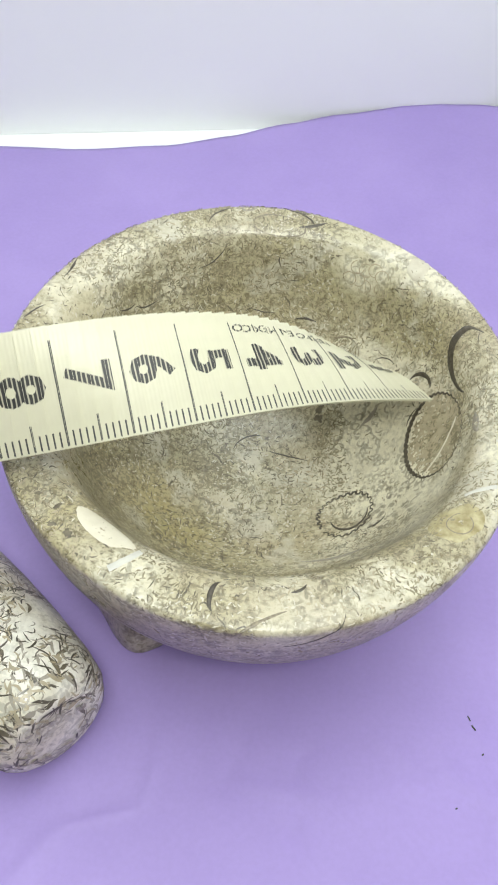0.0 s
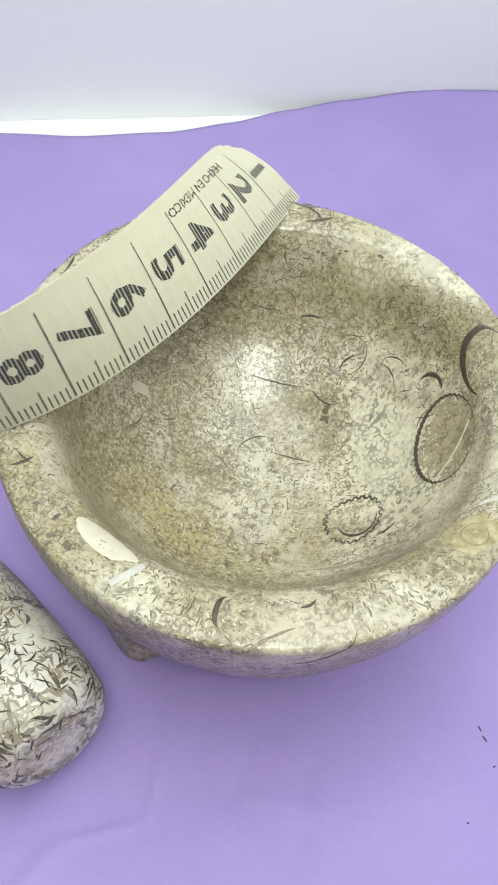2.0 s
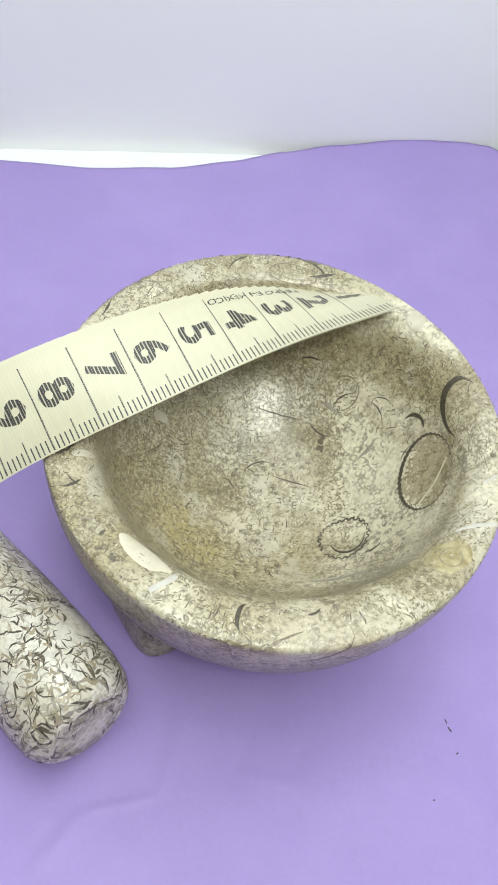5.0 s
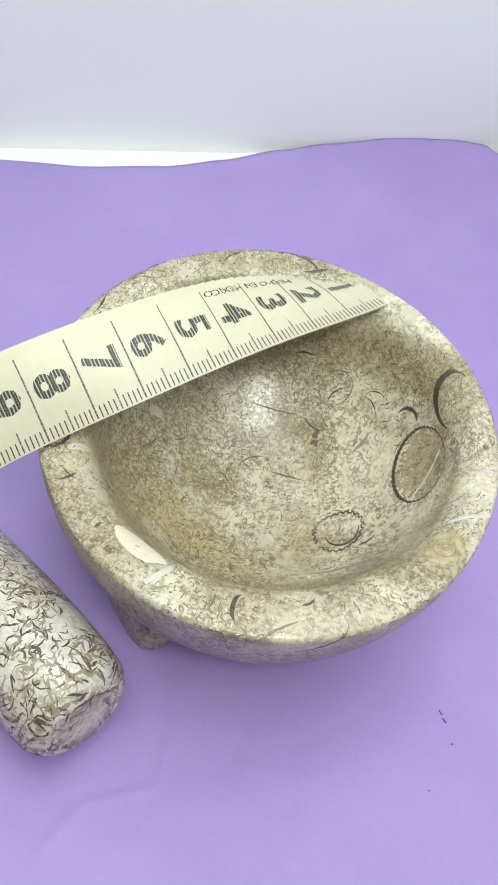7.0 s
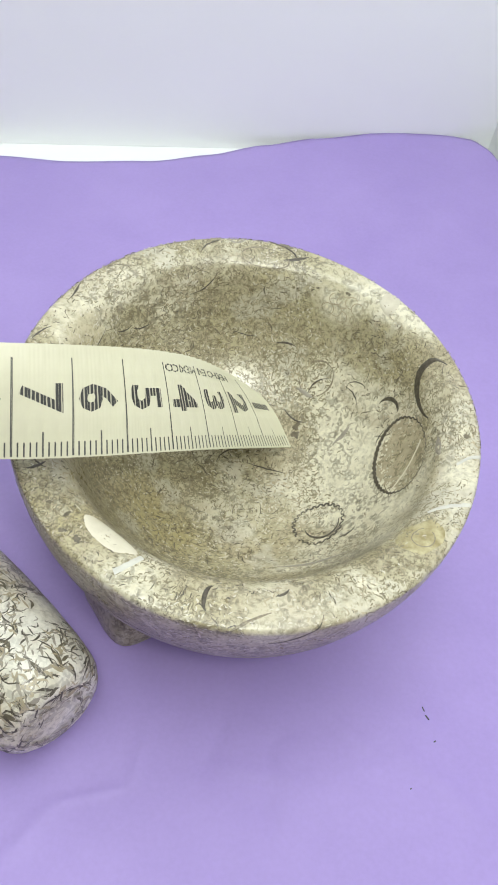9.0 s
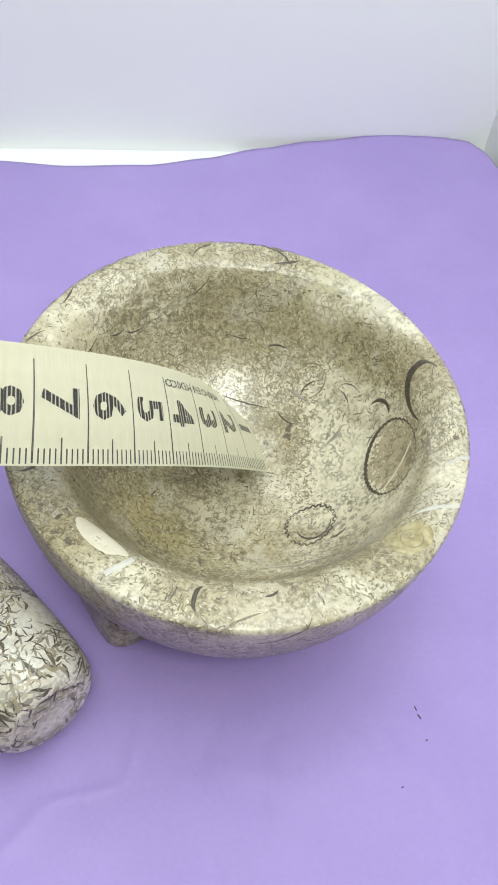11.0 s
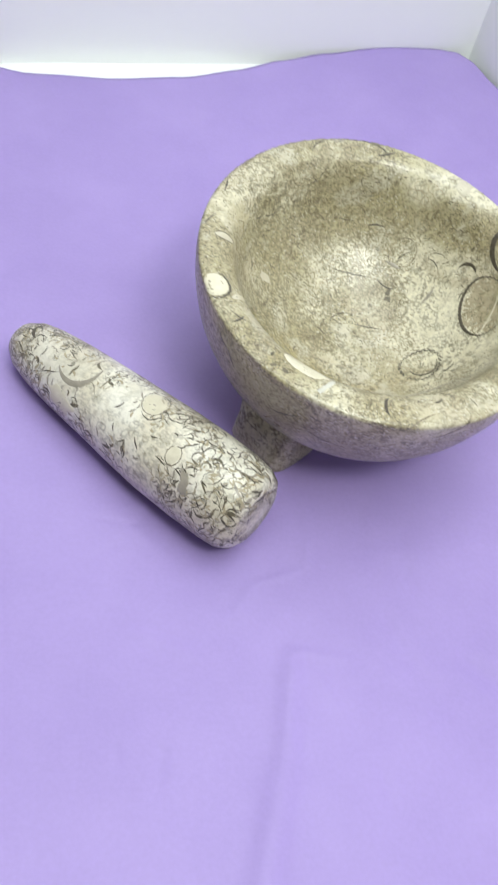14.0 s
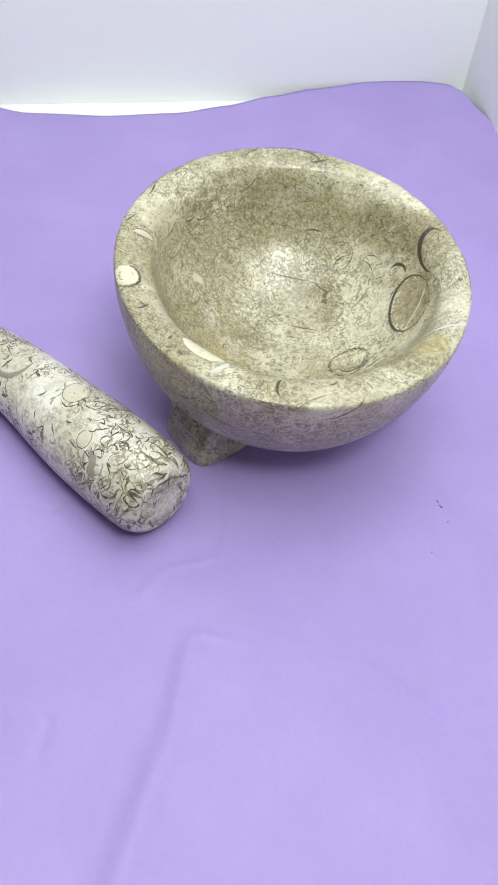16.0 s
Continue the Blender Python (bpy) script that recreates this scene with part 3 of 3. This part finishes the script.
def thick_where(scale, low, high, seed, pull=0.36):
    """How thickly the chips lie: in patches, and more where the stone is tan."""
    def keep(a, s):
        r = profile_at(s)[0]
        n = noise.noise((r * math.cos(a) * scale + seed, r * math.sin(a) * scale, s * scale * 0.6))
        n += pull * max(-1.5, min(1.2, tone(bowl_point(a, s))))
        return smoothstep(low, high, n) * (0.25 + 0.75 * min(r / 30, 1.0)) * 0.95 + 0.02
    return keep


def over_bowl(a, s):
    return on_bowl(math.degrees(a), s)


flecks(over_bowl, (1, 62), 13000, (0.4, 1.3), (0.12, 0.29), 1, thick_where(0.055, -0.2, 0.3, 1.0, 0.45), CHIP_OLIVE, bowl, "shell_fleck", "olive brown shell chips in the stone")
flecks(over_bowl, (1, 90), 3200, (0.4, 1.5), (0.11, 0.26), 8, thick_where(0.07, -0.2, 0.3, 5.0, 0.55), CHIP_DARK, bowl, "shell_fleck", "thin dark shell chips in the stone")
flecks(over_bowl, (1, 90), 260, (1.2, 3.2), (0.12, 0.34), 6, thick_where(0.05, -0.35, 0.35, 3.0), CHIP_DARK, bowl, "shell_fleck", "longer dark shell chips in the stone")
flecks(over_bowl, (1, 100), 6500, (0.4, 1.4), (0.12, 0.36), 2, thick_where(0.05, -0.15, 0.25, 1.6), CHIP_TAN, bowl, "shell_fleck", "tan shell chips in the stone")
flecks(over_bowl, (1, 90), 5000, (0.4, 1.1), (0.12, 0.32), 3, thick_where(0.08, -0.4, 0.4, 9.0, 0.2), CHIP_PALE, bowl, "shell_fleck", "cream shell chips in the stone")


def in_oval(a, s):
    u, v = (math.degrees(a) - 5.0) * 0.56, s - 39.2
    return 0.9 if (u / 7.8) ** 2 + (v / 5.9) ** 2 < 1 else 0.0


flecks(over_bowl, (33, 46), 170, (0.6, 2.2), (0.2, 0.5), 12, in_oval, CHIP_OLIVE, bowl, "shell_fleck", "brown chips within the oval fossil")
flecks(over_bowl, (33, 46), 170, (0.8, 2.6), (0.3, 0.8), 13, in_oval, CHIP_TAN, bowl, "shell_fleck", "tan chips within the oval fossil")


# ---- pestle ----
FAT, THIN = Vector((-0.0097, 0.1008, 0.0132)), Vector((-0.0704, 0.1608, 0.0078))
PESTLE_LINE = [(0, 0), (0.15, 5.6), (0.7, 8.4), (1.9, 10.4), (4.4, 11.8), (9.4, 12.4), (18.8, 12.7), (30, 12.45), (42.2, 11.6), (54.4, 10.7), (65.7, 9.7), (74.1, 8.6), (79.7, 7.3), (83.1, 5.3),
               (84.8, 2.75), (85.4, 0)]


def pestle_radius(s):
    i = max(k for k in range(len(PESTLE_LINE) - 1) if PESTLE_LINE[k][0] <= s)
    (s0, r0), (s1, r1) = PESTLE_LINE[i], PESTLE_LINE[i + 1]
    return r0 + (r1 - r0) * (s - s0) / (s1 - s0)


def pestle_point(a, s, proud=0.0):
    if s < 0.7:
        r = max(7.7 + s, 0.3)
        s = 0.15 * r / 5.6 if r < 5.6 else 0.15 + 0.55 * (r - 5.6) / 2.8
    r = pestle_radius(min(max(s, 0), 85.399)) * (1 + 0.025 * noise.noise((math.cos(a) * 1.2, math.sin(a) * 1.2, s * 0.04))) + proud
    return Vector((r * math.cos(a) / 1000, r * math.sin(a) / 1000, s / 1000))


def pestle_thing():
    bm = bmesh.new()
    n, rings = 72, []
    stations = [0, 0.2, 0.5, 0.9, 1.6, 2.6, 4, 5.5, 7.5] + [9 + 1.5 * k for k in range(45)] + [76, 78, 79.7, 81.5, 83.1, 84, 84.8, 85.2, 85.4]
    for s in stations:
        if s in (0, 85.4):
            v = bm.verts.new((0, 0, s / 1000))
            rings.append([v] * n)
        else:
            rings.append([bm.verts.new(pestle_point(2 * math.pi * i / n, s)) for i in range(n)])
    bridge(bm, rings)
    thing = part("pestle", bm, PESTLE)
    tagged(thing, "cream fossil stone pestle lying beside the mortar", "pestle")
    thing.matrix_world = Matrix.Translation(FAT) @ (THIN - FAT).to_track_quat("Z", "Y").to_matrix().to_4x4()
    return thing


pestle = pestle_thing()


def over_pestle(a, s):
    r0 = max(pestle_radius(min(max(s, 0.0), 85.3)), 4.0)
    return lambda u, v, proud: pestle_point(a + u / r0, s + v, proud)


def pestle_keep(a, s):
    n = noise.noise((math.cos(a) * 1.1 + 3.0, math.sin(a) * 1.1, s * 0.09))
    for a0, s0, reach in ((51, 46, 8.0), (88, 55, 5.0), (66, 24, 5.0), (33, 27, 6.0)):
        off = math.atan2(math.sin(a - radians(a0)), math.cos(a - radians(a0))) * 10.5
        n -= 0.5 * math.exp(-(off ** 2 + (s - s0) ** 2) / reach ** 2)
    n += 0.35 * smoothstep(16, 4, s) + 0.25 * smoothstep(66, 76, s)
    return (smoothstep(-0.40, 0.18, n) * 0.95 + 0.06) * (1.0 if s > 0.7 else 0.3)


flecks(over_pestle, (-3.5, 83), 260, (2.0, 4.6), (0.4, 0.85), 14, pestle_keep, CHIP_DARK, pestle, "shell_fleck", "broad dark shell chips")
flecks(over_pestle, (-3.5, 83), 1400, (1.0, 4.0), (0.14, 0.42), 4, pestle_keep, SHELL_DARK, pestle, "shell_fleck", "thin dark curved shell chips")
flecks(over_pestle, (-3.5, 83), 1300, (0.8, 3.0), (0.2, 0.7), 5, pestle_keep, CHIP_TAN, pestle, "shell_fleck", "tan shell chips")
flecks(over_pestle, (-3.5, 83), 1300, (0.8, 3.0), (0.2, 0.6), 7, pestle_keep, GREY_SHELL, pestle, "shell_fleck", "grey shell chips")


def pestle_fossil(mesh, mat, label):
    return part("fossil", mesh, mat, pestle, label)


pestle_fossil(strip(over_pestle(radians(82), 58.5), arc(5.6, 6.0, 115, 275, 0.25), lambda f: 0.3 + 1.5 * math.sin(math.pi * f)), GREY_SHELL, "grey smiling crescent of shell")
pestle_fossil(patch(over_pestle(radians(98), 35.4), 3.9, 0.85, 0.4, 0.1, 21.0), SHELL_PALE, "round cream shell spot")
pestle_fossil(strip(over_pestle(radians(98), 35.4), arc(4.0, 3.5, 0, 350, 0.4), lambda f: 0.2), CHIP_DARK, "thin dark outline of a shell")
pestle_fossil(patch(over_pestle(radians(42), 16), 3.4, 0.45, 0.5, 0.7, 23.0), GREY_SHELL, "brown grey shell blotch")
pestle_fossil(patch(over_pestle(radians(59), 22), 2.4, 0.8, 0.2, 0.3, 25.0), SHELL_PALE, "cream shell spot")
pestle_fossil(strip(over_pestle(radians(59), 22), arc(2.5, 2.0, 30, 330, 0.2), lambda f: 0.22), CHIP_DARK, "thin dark outline of a shell")
pestle_fossil(patch(over_pestle(radians(20), 58), 5.5, 0.55, 1.4, 0.5, 27.0), SHELL_PALE, "cream shell blotch")
pestle_fossil(strip(over_pestle(radians(95), 76), arc(3.0, 2.0, 20, 170, 0.5), lambda f: 0.2 + 0.9 * math.sin(math.pi * f)), SHELL_DARK, "small dark shell hook")


# ---- specks on the sheet ----
def speck(x, y, long, wide, turn):
    bm = bmesh.new()
    slab(bm, pose(0, 0, 0, 0, 0, turn), long, wide, 0.0002)
    bmesh.ops.subdivide_edges(bm, edges=list(bm.edges), cuts=2)
    for v in bm.verts:
        v.co += Vector((0.2 * wide * noise.noise(v.co * 2000), 0.8 * wide * noise.noise(v.co * 1400), 0))
    ob = part("lint", bm, INK)
    ob.location = (x, y, sheet_height(x, y) + 0.0001)
    return tagged(ob, "tiny dark lint speck on the purple sheet", "lint", group="lint on the sheet")


for x, y, long, wide, turn in ((0.0640, 0.1156, 0.0011, 0.00022, 115), (0.0647, 0.1138, 0.0012, 0.00026, 125), (0.0659, 0.1088, 0.0004, 0.00025, 20), (0.0600, 0.0985, 0.0003, 0.0002, 0)):
    speck(x, y, long, wide, turn)


# ---- tape measure: short stiff sections in a row, each with its own print ----
WIDE, LONG, SECTIONS, THICK = 0.0185, 0.0025, 50, 0.00045
tape = tagged(new("tape_measure"), "pale yellow vinyl tape measure with black centimetre print", "tape measure")


def letters(text, size, bold, squeeze):
    """Letters as a flat bmesh, centred on their middle."""
    curve = bpy.data.curves.new("letters", "FONT")
    curve.body, curve.size, curve.offset = text, size, bold
    curve.resolution_u = 2
    ob = new("letters", curve)
    data = bpy.data.meshes.new_from_object(ob.evaluated_get(bpy.context.evaluated_depsgraph_get()))
    bpy.data.objects.remove(ob)
    bm = bmesh.new()
    bm.from_mesh(data)
    bpy.data.meshes.remove(data)
    xs, ys = [v.co.x for v in bm.verts], [v.co.y for v in bm.verts]
    mid = Vector(((min(xs) + max(xs)) / 2, (min(ys) + max(ys)) / 2, 0))
    for v in bm.verts:
        v.co = (v.co - mid) * Vector((squeeze, 1, 1))
    return bm


def flat_print():
    """All the print of the tape on one flat plane: x the way along it, y across it from the edge with the small marks."""
    bm = bmesh.new()

    def bar(s, y0, y1, w):
        bm.faces.new([bm.verts.new(p) for p in ((s - w / 2, y0, 0), (s + w / 2, y0, 0), (s + w / 2, y1, 0), (s - w / 2, y1, 0))])

    for mm in range(1, 10 * 12 + 5):
        if mm % 10 == 0:
            bar(mm / 1000, 0.0004, WIDE * 0.885, 0.00036)
        elif mm % 5 == 0:
            bar(mm / 1000, 0.0003, 0.0044, 0.00030)
        else:
            bar(mm / 1000, 0.0003, 0.0027, 0.00026)

    def lay(other, at):
        for v in other.verts:
            v.co = at(v.co)
        data = bpy.data.meshes.new("laid")
        other.to_mesh(data)
        other.free()
        before = len(bm.faces)
        bm.from_mesh(data)
        bm.faces.ensure_lookup_table()
        for face in bm.faces[before:]:
            face.material_index = 1
        bpy.data.meshes.remove(data)

    for n in range(1, 13):
        lay(letters(str(n), 0.0096, 0.00027, 1.0 if n < 10 else 0.75), lambda c, n=n: Vector((n / 100 - 0.0047 - c.y, WIDE * 0.53 - c.x, 0)))
    lay(letters("HECHO EN MEXICO", 0.0021, 0.00003, 1.25), lambda c: Vector((0.0275 + c.x, WIDE * 0.835 - c.y, 0)))
    return bm


TRIM = [(0.80, 0.93), (0.93, 0.985), (0.985, 1.0)]


def cup(v, s):
    """How far the tape bows across its width, most at its curled end."""
    over = max(0.0, (v - 0.3) / 0.7) ** 2
    return (0.0014 + 0.0026 * max(0.0, 1 - s / 0.035) ** 1.5) * over


PRINT = flat_print()
for y in (0.35, 0.45, 0.55, 0.65, 0.75, 0.85):
    bmesh.ops.bisect_plane(PRINT, geom=[*PRINT.verts, *PRINT.edges, *PRINT.faces], plane_co=(0, y * WIDE, 0), plane_no=(0, 1, 0))
sections = []
for k in range(SECTIONS):
    bm = bmesh.new()
    reach = TRIM[k] if k < len(TRIM) else (1.0, 1.0)
    rows = []
    for i in range(9):
        ring = []
        for x, far in ((-LONG * 0.515, reach[0]), (LONG * 0.515, reach[1])):
            v = far * i / 8
            for z in (-THICK / 2, THICK / 2):
                ring.append(bm.verts.new((x, (v - 0.5) * WIDE, z + cup(v, k * LONG + LONG / 2 + x))))
        rows.append([ring[0], ring[1], ring[3], ring[2]])
    bridge(bm, rows)
    bm.faces.new(rows[0])
    bm.faces.new(rows[-1])
    piece = part("tape_section", bm, TAPE, tape, smooth=False)
    ink = PRINT.copy()
    for x, side in ((k * LONG, -1), ((k + 1) * LONG, 1)):
        bmesh.ops.bisect_plane(ink, geom=[*ink.verts, *ink.edges, *ink.faces], plane_co=(x, 0, 0), plane_no=(side, 0, 0), clear_outer=True)
    for v in ink.verts:
        v.co = (v.co.x - (k + 0.5) * LONG, v.co.y - WIDE / 2, -THICK / 2 - 0.00004 + cup(v.co.y / WIDE, v.co.x))
    if len(ink.faces):
        part("print", ink, INK, piece, smooth=False).data.materials.append(STRIPED)
    sections.append(piece)
PRINT.free()

# seconds; tip x, y, z; turn as axis times angle; bend at 4 cm, its slope and curve along the tape; twist
BENDS = [
    (0, 0.0514, 0.1589, 0.0410, 0.7820, -2.6314, 0.3673, 10.7, -0.2, -77.3, -15.3),
    (0.5, 0.0438, 0.1744, 0.0450, 1.0185, -2.3163, -0.4217, 10.8, 29.5, -31.6, -8.9),
    (1, 0.0464, 0.1964, 0.0653, 1.2387, -1.9329, -0.2064, 13.6, -2.6, 8.6, -6.6),
    (1.5, 0.0128, 0.2218, 0.0497, 1.7336, -1.7315, -0.2850, 13.3, 8.6, 3.4, -12.1),
    (2, 0.0230, 0.2020, 0.0518, 1.4843, -2.1457, -0.5281, 12.8, 27.9, -16.5, -10.0),
    (2.5, 0.0381, 0.1921, 0.0536, 1.1392, -2.8826, 0.5023, 6.0, -9.1, -61.5, -17.1),
    (3, 0.0431, 0.1851, 0.0521, 0.9670, -2.8193, 0.2600, 4.8, -18.4, -35.8, -11.3),
    (3.5, 0.0448, 0.1843, 0.0534, 1.0596, -3.0285, 0.0731, 7.2, 4.8, -129.4, -11.2)]
BENDS += [
    (4, 0.0435, 0.1824, 0.0535, 1.0435, -3.0035, 0.1787, 8.1, -3.7, -146.3, -12.3),
    (6.5, 0.0431, 0.1860, 0.0574, 1.0034, -2.9871, 0.8794, 6.0, -21.4, -104.7, -16.9),
    (7, 0.0430, 0.1843, 0.0537, 1.0435, -3.0035, 0.1787, 8.1, -3.7, -146.3, -12.3),
    (7.5, 0.0524, 0.1586, 0.0463, 0.6778, -2.7811, 0.0168, 4.1, -8.1, -3.7, -11.4),
    (8, 0.0294, 0.1612, 0.0360, 0.8277, -2.6727, 0.4060, 4.9, 4.9, 13.4, -17.2),
    (8.5, 0.0306, 0.1608, 0.0302, 0.7972, -2.4338, -0.1854, 12.9, 40.2, -32.6, -11.3),
    (11, 0.0275, 0.1558, 0.0248, 0.7106, -2.0467, -0.1826, 8.0, 10.7, -3.6, -6.7),
    (11.5, 0.0309, 0.1558, 0.0249, 0.6964, -2.3534, -0.2301, 6.7, 32.6, -15.0, -7.2)]
for t, dx, dy, dz in ((11.7, -0.007, -0.005, 0.0005), (11.8, -0.0174, -0.0105, -0.0005), (11.9, -0.037, -0.005, 0.003), (12.0, -0.075, 0.005, 0.012), (12.2, -0.17, 0.01, 0.03)):
    last = BENDS[15]
    BENDS.append((t, last[1] + dx, last[2] + dy, last[3] + dz, *last[4:]))
BENDS += [(12.8, -0.23, 0.10, 0.0026, 0, -math.pi, 0, 0, 0, 0, 0), (16.0, -0.23, 0.10, 0.0026, 0, -math.pi, 0, 0, 0, 0, 0)]


def bend_at(t):
    """The tape's ten numbers at t, gliding through the rows."""
    i = max(k for k in range(len(BENDS) - 1) if BENDS[k][0] <= t)
    a, b = BENDS[i], BENDS[i + 1]
    h = b[0] - a[0]
    f = (t - a[0]) / h
    out = []
    for c in range(1, 11):
        slope = (b[c] - a[c]) / h
        s0 = s1 = 0.0
        if i > 0:
            before = (a[c] - BENDS[i - 1][c]) / (a[0] - BENDS[i - 1][0])
            s0 = 2 * slope * before / (slope + before) if slope * before > 0 else 0.0
        if i + 2 < len(BENDS):
            after = (BENDS[i + 2][c] - b[c]) / (BENDS[i + 2][0] - b[0])
            s1 = 2 * slope * after / (slope + after) if slope * after > 0 else 0.0
        p = a[c], a[c] + s0 * h / 3, b[c] - s1 * h / 3, b[c]
        out.append(p[0] * (1 - f) ** 3 + 3 * p[1] * f * (1 - f) ** 2 + 3 * p[2] * f * f * (1 - f) + p[3] * f ** 3)
    return out


def section_poses(t):
    x, y, z, ax, ay, az, bend, slope, curve, twist = bend_at(t)
    spin = Vector((ax, ay, az))
    m = Matrix.Rotation(spin.length, 3, spin.normalized())
    place = Vector((x, y, z))
    poses = []
    for k in range(SECTIONS):
        u = min((k + 0.5) * LONG / 0.1, 0.9) - 0.4
        ease = 1.0 if (k + 0.5) * LONG < 0.095 else 0.3
        turn = m.col[1] * (-(bend + slope * u + curve * u * u) * LONG * ease) + m.col[0] * (twist * LONG)
        half = Matrix.Rotation(turn.length / 2, 3, turn.normalized()) if turn.length > 1e-9 else Matrix.Identity(3)
        mid = half @ m
        poses.append(Matrix.Translation(place + mid.col[0] * LONG / 2 + mid.col[1] * WIDE / 2) @ mid.to_4x4())
        place = place + mid.col[0] * LONG
        m = half @ mid
    return poses


def motions():
    """The tape is drawn about over the mortar, then pulled away."""
    times = [k / 10 for k in range(41)] + [4.5, 5.0, 5.5, 6.0] + [6.3 + k / 10 for k in range(23)] + [9.0, 9.5, 10.0, 10.5] + [10.8 + k / 10 for k in range(21)] + [16.0]
    path = [(t, section_poses(t)) for t in times]
    for k, piece in enumerate(sections):
        walk(piece, [(t, poses[k]) for t, poses in path])


motions()
